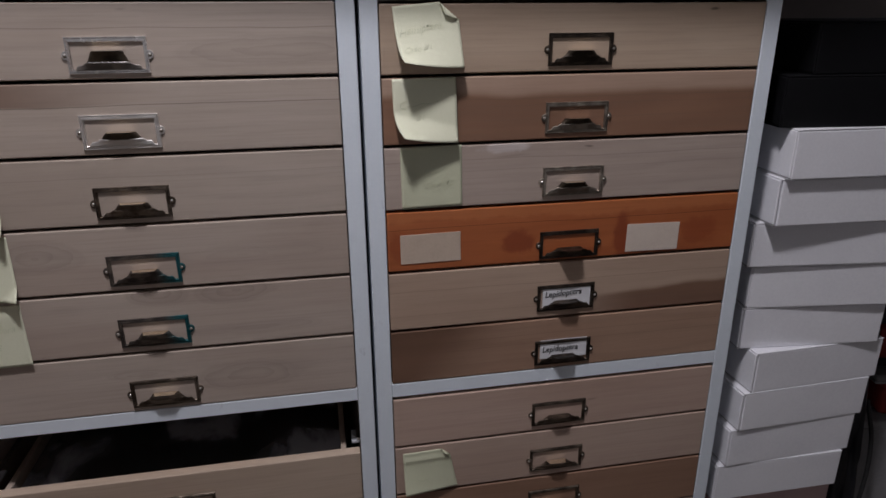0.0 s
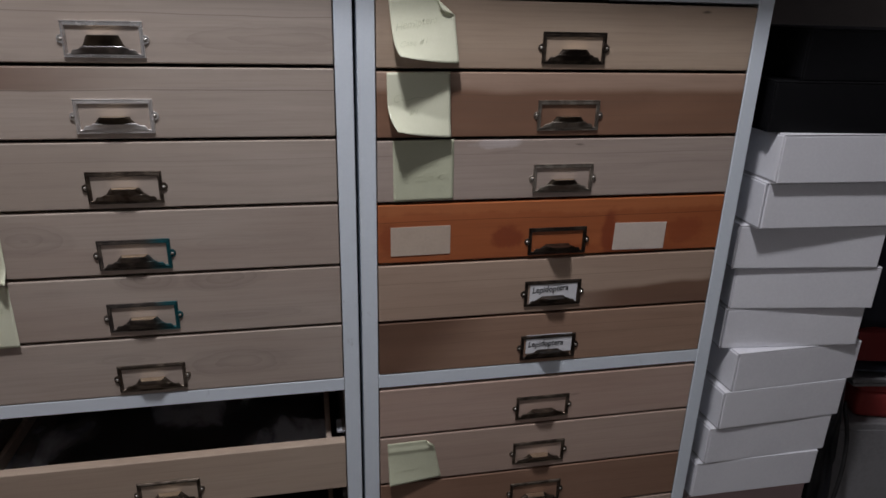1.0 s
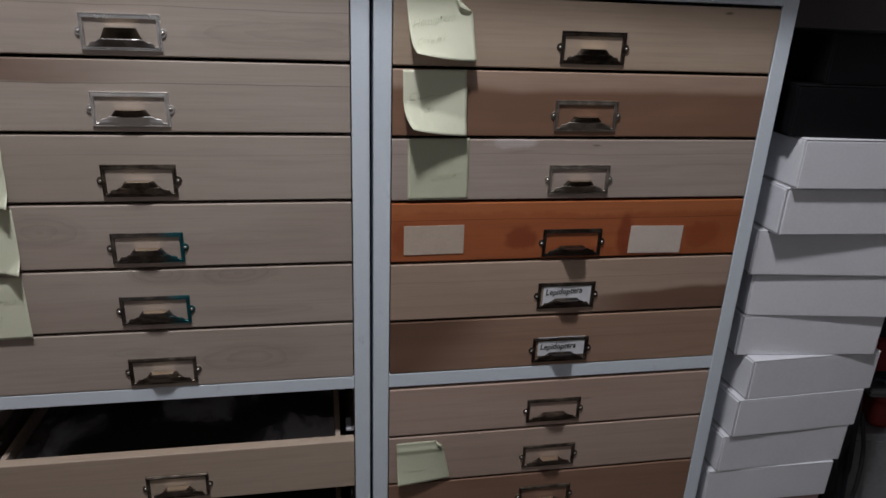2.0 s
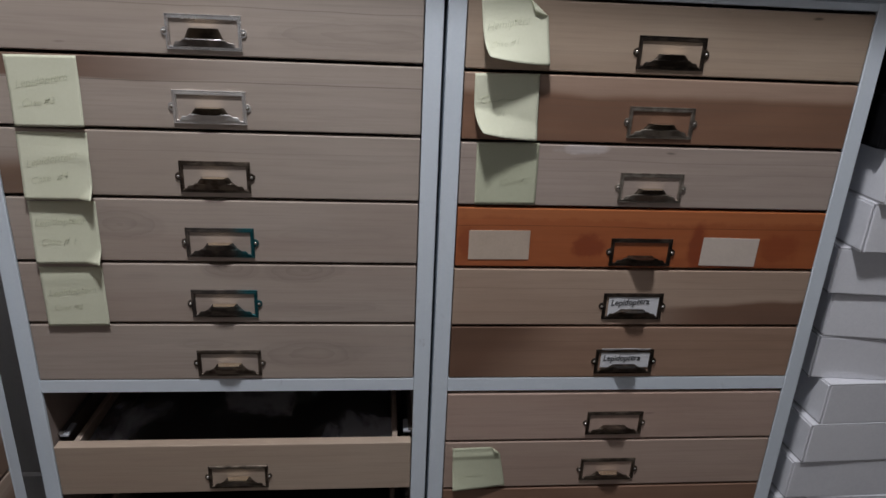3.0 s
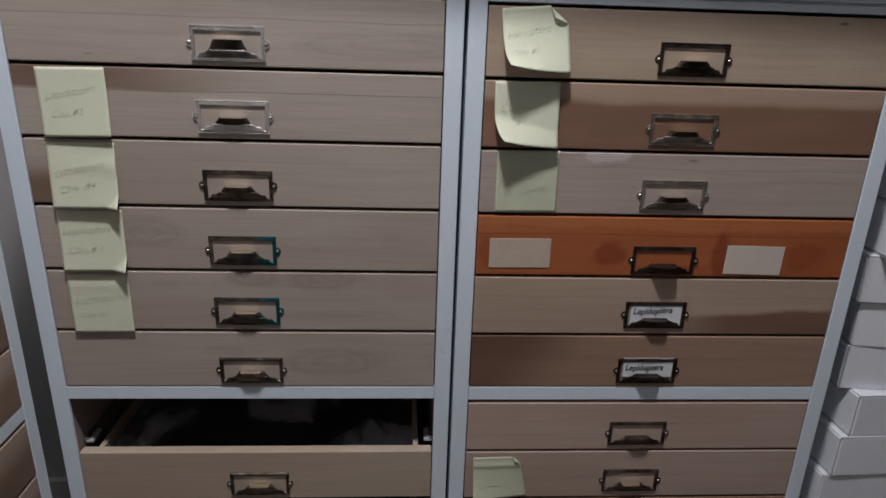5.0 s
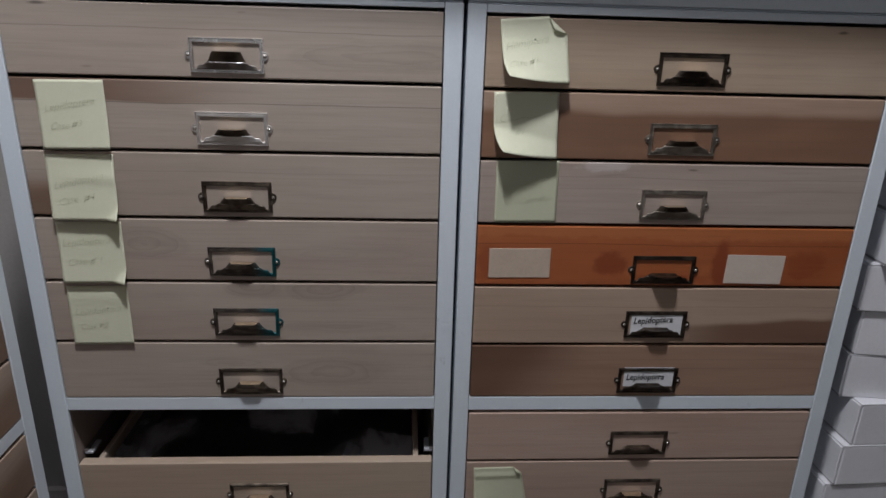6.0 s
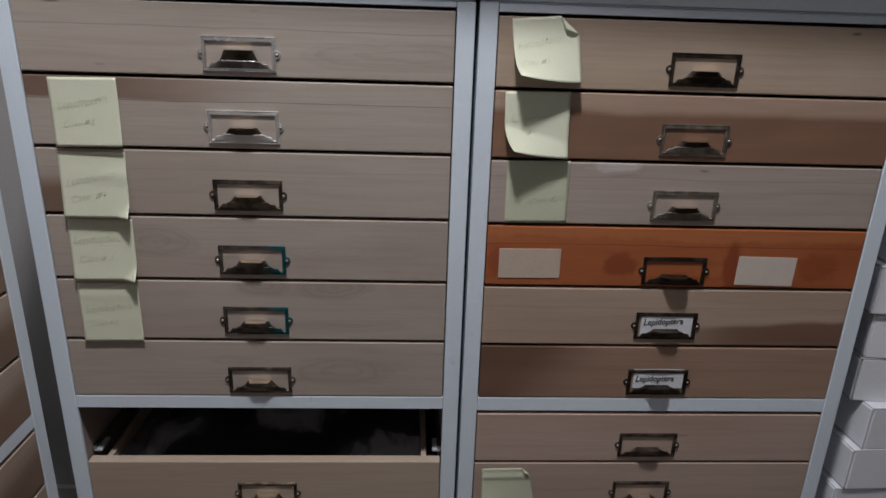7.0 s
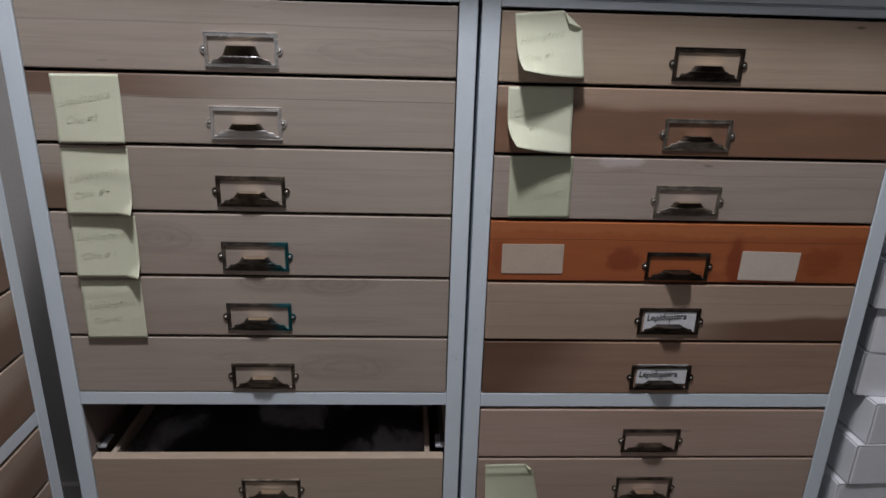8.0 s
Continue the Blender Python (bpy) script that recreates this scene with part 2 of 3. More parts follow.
m_frame = plain("light_grey_enamel", (0.735, 0.805, 0.880), (0.775, 0.840, 0.910), 0.34, 0.0, 300, 0.04, 4)
fn_, fl_ = m_frame.node_tree.nodes, m_frame.node_tree.links
base_link = fn_["Principled BSDF"].inputs["Base Color"].links[0].from_socket
scuff = ramp_node(fn_, fl_, noise_node(fn_, fl_, coords(fn_, fl_, (60, 60, 26), 3.0), 1.0, 4, 0.6), 0.66, 0.80)
fl_.new(mix_node(fn_, fl_, math_node(fn_, fl_, "MULTIPLY", scuff, 0.45), base_link, (0.30, 0.31, 0.34)), fn_["Principled BSDF"].inputs["Base Color"])
m_inside = plain("dull_steel_lining", (0.33, 0.265, 0.235), (0.39, 0.32, 0.285), 0.55, 0.2, 60, 0.05)
m_bracket = plain("galvanised_bracket", (0.42, 0.44, 0.48), (0.50, 0.52, 0.56), 0.5, 0.1, 120, 0.05)
m_runner = plain("dull_runner_steel", (0.13, 0.112, 0.104), (0.17, 0.15, 0.14), 0.5, 0.2, 120, 0.05)
m_shade_board = plain("grey_shade_board", (0.36, 0.37, 0.42), (0.42, 0.43, 0.48), 0.5, 0.0, 90, 0.05)
m_card = plain("white_card", (0.77, 0.77, 0.815), (0.83, 0.83, 0.87), 0.72, 0.0, 220, 0.12, 5)
m_card_edge = plain("card_edge", (0.42, 0.41, 0.43), (0.50, 0.49, 0.51), 0.8, 0.0, 400, 0.2, 8)
m_pink_card = plain("pinkish_card", (0.50, 0.36, 0.36), (0.56, 0.42, 0.42), 0.75, 0.0, 200, 0.1)
m_black = plain("black_card", (0.002, 0.002, 0.003), (0.004, 0.004, 0.005), 0.7, 0.0, 260, 0.1)
m_black.node_tree.nodes["Principled BSDF"].inputs["Specular IOR Level"].default_value = 0.18
m_foam = plain("black_foam", (0.024, 0.022, 0.023), (0.038, 0.035, 0.035), 0.9, 0.0, 500, 0.4)
m_note = plain("yellow_note_paper", (0.690, 0.700, 0.53), (0.725, 0.73, 0.565), 0.8, 0.0, 350, 0.05, 12)
m_note_green = plain("faded_note_paper", (0.575, 0.59, 0.43), (0.61, 0.625, 0.46), 0.45, 0.0, 350, 0.05, 12)
m_label = plain("aged_label_paper", (0.60, 0.505, 0.435), (0.65, 0.555, 0.48), 0.8, 0.0, 300, 0.08, 16)
# darker copy of the label paper, with the left label's shade in its colour
m_label_shaded = plain("shaded_label_paper", (0.50, 0.395, 0.31), (0.56, 0.45, 0.36), 0.8, 0.0, 300, 0.08, 22)
m_paper = plain("white_paper", (0.72, 0.72, 0.75), (0.78, 0.78, 0.80), 0.8, 0.0, 300, 0.05, 15)
m_pencil = plain("pencil_lead", (0.55, 0.57, 0.42), (0.66, 0.67, 0.50), 0.6, 0.0, 900, 0.0, 150)
m_ink = plain("black_ink", (0.02, 0.02, 0.024), (0.045, 0.045, 0.05), 0.6, 0.0, 900, 0.0, 100)
m_wall = plain("grey_wall_paint", (0.74, 0.735, 0.73), (0.79, 0.785, 0.78), 0.85, 0.0, 150, 0.15, 1.5)
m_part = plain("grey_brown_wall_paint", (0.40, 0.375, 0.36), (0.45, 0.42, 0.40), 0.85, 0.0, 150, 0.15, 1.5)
# dark brown for the east wall and the wall far behind the boxes
m_far = plain("dark_brown_wall", (0.20, 0.175, 0.17), (0.24, 0.21, 0.20), 0.85, 0.0, 120, 0.15, 1.2)
m_ceiling = plain("ceiling_paint", (0.78, 0.78, 0.78), (0.82, 0.82, 0.82), 0.9, 0.0, 120, 0.1, 1.5)
m_floor = plain("worn_brown_floor", (0.085, 0.072, 0.062), (0.125, 0.108, 0.094), 0.7, 0.0, 50, 0.2, 2.5)
m_trim = plain("pale_trim_paint", (0.45, 0.45, 0.45), (0.5, 0.5, 0.5), 0.5, 0.0, 100, 0.05)
# greyish white card darkened, so its colour holds the shade at lower right
m_shaded_card = plain("shaded_white_card", (0.17, 0.167, 0.175), (0.23, 0.225, 0.235), 0.75, 0.0, 160, 0.1, 3)
m_red = plain("red_cloth", (0.19, 0.014, 0.013), (0.26, 0.022, 0.018), 0.7, 0.0, 300, 0.2)
m_cable = plain("black_rubber", (0.012, 0.012, 0.013), (0.02, 0.02, 0.021), 0.6, 0.0, 200, 0.05)
m_plastic = plain("black_plastic_film", (0.010, 0.011, 0.015), (0.018, 0.019, 0.026), 0.32, 0.0, 60, 0.25, 8)
m_strap = plain("navy_webbing", (0.015, 0.017, 0.028), (0.025, 0.027, 0.04), 0.8, 0.0, 600, 0.3)

m_glass, gn, gl, gp = material("hazed_glass")
gp.inputs["Transmission Weight"].default_value, gp.inputs["IOR"].default_value = 1.0, 1.45
gp.inputs["Roughness"].default_value = 0.03
# pale diffuse patches and an even haze imitate smudgy reflections on the glass
haze = noise_node(gn, gl, coords(gn, gl, (11, 6, 9)), 1.0, 4, 0.55, 0.35)
specks = noise_node(gn, gl, coords(gn, gl, (60, 60, 60)), 1.0, 2, 0.5)
film = gn.new("ShaderNodeBsdfDiffuse")
film.inputs["Color"].default_value = (0.55, 0.56, 0.61, 1)
both = gn.new("ShaderNodeMixShader")
gl.new(math_node(gn, gl, "ADD", math_node(gn, gl, "MULTIPLY_ADD", ramp_node(gn, gl, haze, 0.50, 0.66), 0.72, 0.035), math_node(gn, gl, "MULTIPLY", ramp_node(gn, gl, specks, 0.68, 0.74), 0.2)), both.inputs[0])
gl.new(gp.outputs[0], both.inputs[1])
gl.new(film.outputs[0], both.inputs[2])
gl.new(both.outputs[0], gn["Material Output"].inputs["Surface"])

m_glow, gn, gl, gp = material("lamp_glass")
gp.inputs["Emission Color"].default_value, gp.inputs["Emission Strength"].default_value = (0.96, 0.97, 1.0, 1), 45.0


# ---- mesh helpers ----
def part(name, bm, mat, parent=None, label="", at=(0, 0, 0), smooth=False):
    me = bpy.data.meshes.new(name)
    bm.to_mesh(me)
    bm.free()
    me.materials.append(mat)
    if smooth:
        for f in me.polygons:
            f.use_smooth = True
    ob = new(name, me)
    ob.location = at
    if parent:
        ob.parent = parent
    return tagged(ob, label)


def add_box(bm, x0, x1, y0, y1, z0, z1, bevel=0.0, segments=1):
    made = bmesh.ops.create_cube(bm, size=1.0, matrix=Matrix.LocRotScale(
        ((x0 + x1) / 2, (y0 + y1) / 2, (z0 + z1) / 2), None, (x1 - x0, y1 - y0, z1 - z0)))
    if bevel:
        edges = {e for v in made["verts"] for e in v.link_edges}
        bmesh.ops.bevel(bm, geom=list(edges), offset=bevel, segments=segments, affect="EDGES", profile=0.5)
    return bm


def box(x0, x1, y0, y1, z0, z1, bevel=0.0, segments=1):
    return add_box(bmesh.new(), x0, x1, y0, y1, z0, z1, bevel, segments)


def thing(name, m, label, category, group="", kind=""):
    ob = new(name)
    ob.matrix_world = m
    ob.empty_display_size = 0.05
    return tagged(ob, label, category, group, kind)


def sheet(nu, nv, fn):
    """A grid of nu by nv cells, placed by fn(u, v)."""
    bm = bmesh.new()
    rows = [[bm.verts.new(fn(i / nu, j / nv)) for i in range(nu + 1)] for j in range(nv + 1)]
    for j in range(nv):
        for i in range(nu):
            bm.faces.new((rows[j][i], rows[j + 1][i], rows[j + 1][i + 1], rows[j][i + 1]))
    return bm


def thicken(ob, t):
    s = ob.modifiers.new("thickness", "SOLIDIFY")
    s.thickness, s.offset = t, 0.0
    return ob


def lettering(text, size, shear=0.25, thin=0.0, spacing=1.0):
    """The outline of a line of text as a mesh in x and y, from the built-in font."""
    cu = bpy.data.curves.new("lettering", "FONT")
    cu.body, cu.size, cu.shear, cu.resolution_u, cu.offset, cu.space_character = text, size, shear, 3, thin, spacing
    ob = bpy.data.objects.new("lettering", cu)
    scene.collection.objects.link(ob)
    me = bpy.data.meshes.new_from_object(ob.evaluated_get(bpy.context.evaluated_depsgraph_get()))
    bpy.data.objects.remove(ob)
    bpy.data.curves.remove(cu)
    bm = bmesh.new()
    bm.from_mesh(me)
    bpy.data.meshes.remove(me)
    return bm


# ---- room ----
def slab(name, x0, x1, y0, y1, z0, z1, mat, label, category):
    return tagged(part(name, box(x0, x1, y0, y1, z0, z1), mat), label, category, kind="structure")


slab("floor", -1.4, 3.0, -3.0, 3.3, -0.1, 0.0, m_floor, "dark brown worn floor of the storage room", "floor")
slab("ceiling", -1.4, 3.0, -3.0, 3.3, 2.82, 2.92, m_ceiling, "plain off-white painted ceiling", "ceiling")
slab("wall_west", -1.4, -1.25, -3.0, 3.3, 0.0, 2.82, m_wall, "plain grey painted side wall", "wall")
slab("wall_east", 2.85, 3.0, -3.0, 3.3, 0.0, 2.82, m_far, "dark brownish side wall", "wall")
slab("wall_south", -1.25, 2.85, -3.0, -2.85, 0.0, 2.82, m_wall, "plain grey painted wall", "wall")
slab("wall_north", 0.58, 2.85, 3.1, 3.3, 0.0, 2.82, m_far, "dark brownish wall far behind the boxes", "wall")
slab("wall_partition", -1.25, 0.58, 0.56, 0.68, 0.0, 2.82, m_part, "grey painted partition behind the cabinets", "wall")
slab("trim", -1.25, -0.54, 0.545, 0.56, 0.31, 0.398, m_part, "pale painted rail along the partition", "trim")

lamp = thing("ceiling_lamp", pose(LAMP[0], LAMP[1], 2.82), "round white ceiling lamp with a flat diffuser", "lamp")
bm = bmesh.new()
bmesh.ops.create_cone(bm, cap_ends=True, segments=32, radius1=0.11, radius2=0.09, depth=0.06, matrix=Matrix.Translation((0, 0, -0.03)))
part("base", bm, m_trim, lamp)
bm = bmesh.new()
bmesh.ops.create_cone(bm, cap_ends=True, segments=32, radius1=0.07, radius2=0.085, depth=0.04, matrix=Matrix.Translation((0, 0, -0.08)))
part("diffuser", bm, m_glow, lamp)


# ---- label holders and drawers ----
APRON_OUT = 0.0042


def apron():
    """The low shouldered plate along the lower bar of a label holder, leaning out towards its upper edge."""
    def ease(a, p, q):
        s = min(1.0, max(0.0, (a - p) / (q - p)))
        return s * s * (3 - 2 * s)

    def fn(u, v):
        x = (2 * u - 1) * 0.0365
        h = 0.0052 * (1 - ease(abs(x), 0.0320, 0.0352)) + 0.0030 * (1 - ease(abs(x), 0.0225, 0.0275))
        out = APRON_OUT * (1 - ease(abs(x), 0.012, 0.031)) * v ** 1.3
        return (x, -0.0022 - out, -0.0157 + h * v)
    return sheet(44, 5, fn)


def tongue(reach, crest):
    """The finger lip of the pull: it rises behind the apron's edge, narrows, and flares out to a flat top, open below."""
    low, high, foot, top = 0.0228, 0.0162, -0.0085, crest
    bm = bmesh.new()
    n = 18
    rows = []
    for k in range(7):
        v = k / 6
        half = low + (high - low) * v ** 0.8
        z = foot + (top - foot) * v
        deep = 0.0052 + (reach - 0.0052) * v ** 1.2
        ring = [(-half, -0.0012, z)]
        for i in range(n + 1):
            a = -1 + 2 * i / n
            rise = (0.0005 * abs(a) ** 3 - 0.0014 * abs(a) ** 10) if k == 6 else 0.0
            ring.append((half * a, -0.0012 - deep * (1 - 0.60 * abs(a) ** 5), z + rise))
        ring.append((half, -0.0012, z))
        rows.append([bm.verts.new(p) for p in ring])
    for p, q in zip(rows, rows[1:]):
        for i in range(len(p) - 1):
            bm.faces.new((p[i], p[i + 1], q[i + 1], q[i]))
    bm.faces.new(rows[-1])
    bm.faces.new(rows[0][::-1])
    bmesh.ops.recalc_face_normals(bm, faces=bm.faces)
    return bm, high, top


def ring_frame(w, h, side, top, bottom):
    """A picture frame in x and z, raised, with chamfered bars."""
    bm = bmesh.new()
    y0, y1 = 0.0, -0.0017
    outer = [(-w, -h), (w, -h), (w, h), (-w, h)]
    inner = [(-w + side, -h + bottom), (w - side, -h + bottom), (w - side, h - top), (-w + side, h - top)]

    def loop(pts, y, grow):
        return [bm.verts.new((x + math.copysign(1, x) * grow, y, z + math.copysign(1, z) * grow)) for x, z in pts]
    loops = [loop(outer, y0, 0), loop(outer, y1 + 0.0004, 0), loop(outer, y1 - 0.0003, -0.0004), loop(outer, y1 - 0.0003, -0.0009), loop(outer, y1 + 0.0008, -0.0013),
             loop(outer, y1 + 0.0008, -0.0016), loop(outer, y1 - 0.0002, -0.0022), loop(inner, y1 - 0.0004, 0.0009), loop(inner, y1 + 0.0004, 0.0003),
             loop(inner, y1 + 0.0010, 0), loop(inner, y0, 0)]
    for p, q in zip(loops, loops[1:]):
        for i in range(4):
            j = (i + 1) % 4
            bm.faces.new((p[i], p[j], q[j], q[i]))
    for s in (-1, 1):
        bmesh.ops.create_cone(bm, cap_ends=True, segments=20, radius1=0.0054, radius2=0.0048, depth=0.0014,
                              matrix=Matrix.Translation((s * (w + 0.0002), -0.0007, 0)) @ pose(0, 0, 0, 90))
    bmesh.ops.recalc_face_normals(bm, faces=bm.faces)
    return bm


def dome(r):
    bm = bmesh.new()
    bmesh.ops.create_uvsphere(bm, u_segments=14, v_segments=8, radius=r, matrix=Matrix.Diagonal((1, 0.7, 1, 1)))
    return bm


def label_holder(parent, x, z, mat, label, kind="stepped", card="", reach=0.006, crest=-0.005):
    holder = part("label_holder", ring_frame(0.0424, 0.0196, 0.0050, 0.0058, 0.0046), mat, parent, label, (x, -0.0002, z))
    pull_mat = {m_chrome: m_pull_grey, m_nickel: m_nickel_soft, m_pewter: m_pewter, m_dark: m_dark}.get(mat, mat)
    thicken(part("apron", apron(), pull_mat, holder, smooth=True), 0.0008)
    if mat is m_chrome:
        part("lip_edge", sheet(28, 4, lambda u, v: (0.0400 * (u - 0.5), -0.0027 - APRON_OUT * (1 - 0.55 * (2 * u - 1) ** 4) - 0.0006 * math.sin(v * math.pi),
                                                  -0.0068 - 0.0012 * v + 0.0003 * math.sin(u * 41))), m_chrome, holder, "worn bright lip of the pull", smooth=True)
    bm, half, top = tongue(reach, crest)
    part("pull", bm, mat if mat in (m_dark, m_bronze, m_teal) else m_pull_dark, holder)
    if kind == "stepped" and not card:
        part("pull_rim", sheet(8, 4, lambda u, v: ((2 * u - 1) * (half - 0.0006 - 0.0032 * v), -0.0010 - (reach - 0.0006) * v, top + 0.0007)), m_polish, holder, "polished upper face of the pull")
    for s in (-1, 1):
        part("screw", dome(0.0023), m_screw, holder, at=(s * 0.0438, -0.0016, 0), smooth=True)
    if card:
        paper = part("name_card", sheet(6, 2, lambda u, v: (-0.0345 + 0.071 * u, -0.0008 - 0.0004 * math.sin(u * 9), 0.0145 + card[1] - 0.03 * v)), m_paper, holder, "white paper name card")
        thicken(paper, 0.0003)
        bm = lettering(card[0], 0.0140, 0.12, 0.00022, 1.0)
        for v in bm.verts:
            a, b = v.co.x, v.co.y
            v.co = (-0.0315 + a * 0.80, -0.0016, 0.0010 + b * 0.92 + 0.02 * a + 0.0005 * math.sin(a * 260) + card[2] * a)
        part("lettering", bm, m_ink, holder)
    return holder


def drawer(m, width, height, mat, front_label, holder=None, depth=0.42, lid=False):
    d = thing("drawer", m, front_label, "drawer", "specimen drawers")
    part("front", box(-width / 2, width / 2, -0.008, 0.008, -height / 2, height / 2, 0.0014, 2), mat, d, at=(0, 0.008, height / 2))
    s = width / 2 - 0.0235
    for k in (-1, 1):
        part("side", box(k * s - 0.004, k * s + 0.004, 0.0165, depth, 0.003, height - 0.0015, 0.001), w_side, d)
    part("back", box(-s + 0.0045, s - 0.0045, depth - 0.012, depth, 0.003, height - 0.006), w_side, d)
    part("bottom", box(-s + 0.0045, s - 0.0045, 0.0165, depth - 0.0125, 0.004, 0.010), m_foam, d)
    if lid:
        part("glass_lid", box(-s + 0.0045, s - 0.0045, 0.0168, depth - 0.0130, height - 0.022, height - 0.019), m_glass, d, "glass lid with painted pale reflections over dark lining")
    if holder:
        label_holder(d, *holder)
    return d


# ---- cabinets ----
TOPS = (1.505, 1.4215, 1.3365, 1.2525, 1.167, 1.0805)
LOW = (0.9675, 0.8855, 0.8000, 0.7145, 0.6290, 0.5435)
BASE = (0.4325, 0.3470, 0.2615, 0.1760)
POST, WIDTHS = 0.0216, (0.5460, 0.5480, 0.5460)
# how far the upper and the lower drawers of each cabinet sit below the plan, and its middle rail
SAG = ((0.0035, 0.0, 0.9718, 0.9912), (0.0066, 0.0020, 0.9698, 0.9910), (0.0035, 0.0, 0.9718, 0.9912))


def rows_of(sag):
    """Top and bottom of each drawer's opening."""
    upper, lower, _, rail_top = sag
    high, mid = [z - upper for z in TOPS], [z - lower for z in LOW]
    return [(a, b) for s, end in ((high, rail_top + 0.0005), (mid, 0.4585), (BASE, 0.0905)) for a, b in zip(s, (*s[1:], end))]


def cabinet(m, label, WIDE, sag):
    """A steel cabinet of stacked drawers; x runs along its front from the left edge, y goes back from the front."""
    c = thing("specimen_cabinet", m, label, "cabinet", "specimen cabinets")
    part("side_panel", box(0.0, 0.010, 0.0055, 0.50, 0.0, 1.5105), m_frame, c)
    part("side_panel", box(WIDE - 0.010, WIDE, 0.0055, 0.50, 0.0, 1.5105), m_frame, c)
    part("lining", box(0.0105, 0.0200, 0.0055, 0.488, 0.09, 1.50), m_inside, c)
    part("lining", box(WIDE - 0.0200, WIDE - 0.0105, 0.0055, 0.488, 0.09, 1.50), m_inside, c)
    part("back_panel", box(0.0105, WIDE - 0.0105, 0.490, 0.50, 0.0, 1.5105), m_inside, c)
    part("post", box(0.0, POST, 0.0, 0.005, 0.0, 1.5108, 0.0008), m_frame, c)
    part("post", box(WIDE - POST, WIDE, 0.0, 0.005, 0.0, 1.5108, 0.0008), m_frame, c)
    for z0, z1 in ((1.5080 - sag[0], 1.5106), sag[2:], (0.4355, 0.4580), (0.0, 0.0890)):
        part("rail", box(POST + 0.0004, WIDE - POST - 0.0004, 0.0004, 0.020, z0, z1, 0.0007), m_frame, c)
    part("top_panel", box(0.0005, WIDE - 0.0005, 0.0052, 0.50, 1.5110, 1.5130, 0.0004), m_frame, c)
    part("header", box(0.0005, WIDE - 0.0005, 0.0006, 0.50, 1.5134, 1.6990, 0.0010), m_frame, c)
    part("divider_shelf", box(0.0205, WIDE - 0.0205, 0.0205, 0.488, 0.9760, 0.9900), m_inside, c)
    for top, low in rows_of(sag)[:12]:
        for x0, x1 in ((0.0205, 0.034), (WIDE - 0.034, WIDE - 0.0205)):
            part("runner", box(*((x0, x0 + 0.006) if x0 < 0.1 else (x1 - 0.006, x1)), 0.0225, 0.47, low + 0.0035, low + 0.0050), m_runner, c)
            part("runner_bracket", box(x0 + 0.0016 * (x0 < 0.1), x1 - 0.0016 * (x0 > 0.1), 0.0225, 0.052, low - 0.0010, low + 0.0034, 0.0008), m_bracket, c)
    return c


CAB_L, CAB_R = pose(-0.5315, 0, 0), pose(0.0195, 0, 0)
CAB_T = pose(-0.5415, -0.0245 - WIDTHS[2], 0, 0, 0, 90)
cabinet(CAB_L, "light grey steel cabinet of wooden drawers, two slots empty", WIDTHS[0], SAG[0])
cabinet(CAB_R, "light grey steel cabinet full of mixed wooden drawers", WIDTHS[1], SAG[1])
cabinet(CAB_T, "light grey steel drawer cabinet standing in the room corner", WIDTHS[2], SAG[2])

BR, NI, CH, DK, PW, TE = (("antique bronze label holder with pull", m_bronze), ("brushed nickel label holder with pull", m_nickel),
                          ("polished chrome label holder with pull", m_chrome), ("black bronze label holder with pull", m_dark),
                          ("aged pewter label holder with pull", m_pewter), ("bronze label holder with teal patina", m_teal))
# wood, label, holder finish, holder height in the world, rim of the pull, name card
LEFT = [
    (w_pale_line, "pale knotty wood drawer with a chrome label holder", CH, 1.4455, "stepped", ""),
    (w_pale_streak, "pale wood drawer with a brown streak, nickel label holder", NI, 1.3612, "stepped", ""),
    (w_pale_end, "pale wood drawer, brown end, bronze label holder", BR, 1.2770, "stepped", ""),
    (w_pale_ring, "pale figured wood drawer with a teal-stained label holder", TE, 1.1915, "stepped", ""),
    (w_pale_ring_b, "pale figured wood drawer with a teal-stained label holder", TE, 1.1065, "stepped", ""),
    (w_pale_ring_c, "pale wood drawer above the grey rail, bronze label holder", BR, 1.0175, "stepped", ""),
    None,
    (w_front, "pale wood drawer with a glass lid below an empty slot", BR, 0.8290, "stepped", ""),
    None,
] + [(w_pale, "plain pale wood drawer with a bronze label holder", BR, 0, "stepped", "")] * 7
RIGHT = [
    (w_warm_knot, "warm pale wood drawer with a black bronze label holder", DK, 1.4430, "stepped", ""),
    (w_split, "two-tone brown wood drawer with a pewter label holder", PW, 1.3588, "stepped", ""),
    (w_grey, "greyish wood drawer with a pewter label holder", PW, 1.2745, "stepped", ""),
    (w_orange, "orange varnished pine drawer with two blank paper labels", DK, 1.1850, "arched", ""),
    (w_warm_band, "warm wood drawer with a dark band and a name card", DK, 1.1050, "stepped", ("Lepidoptera", 0.0, 0.03)),
    (w_brown, "brown wood drawer with a name card in its holder", DK, 1.0180, "stepped", ("Lepidoptera", 0.0062, 0.0)),
    (w_rose, "rosy pale wood drawer below the grey rail", BR, 0.9135, "plain", ""),
    (w_rose_b, "rosy pale wood drawer with a bronze label holder", BR, 0.8300, "stepped", ""),
    (w_lower, "reddish wood drawer with a bronze label holder", BR, 0.7520, "stepped", ""),
] + [(w_rose_b, "plain rosy wood drawer with a bronze label holder", BR, 0, "stepped", "")] * 7
THIRD = [(w_third, "tan wood drawer with a bronze label holder", BR, 0, "stepped", "")] * 16

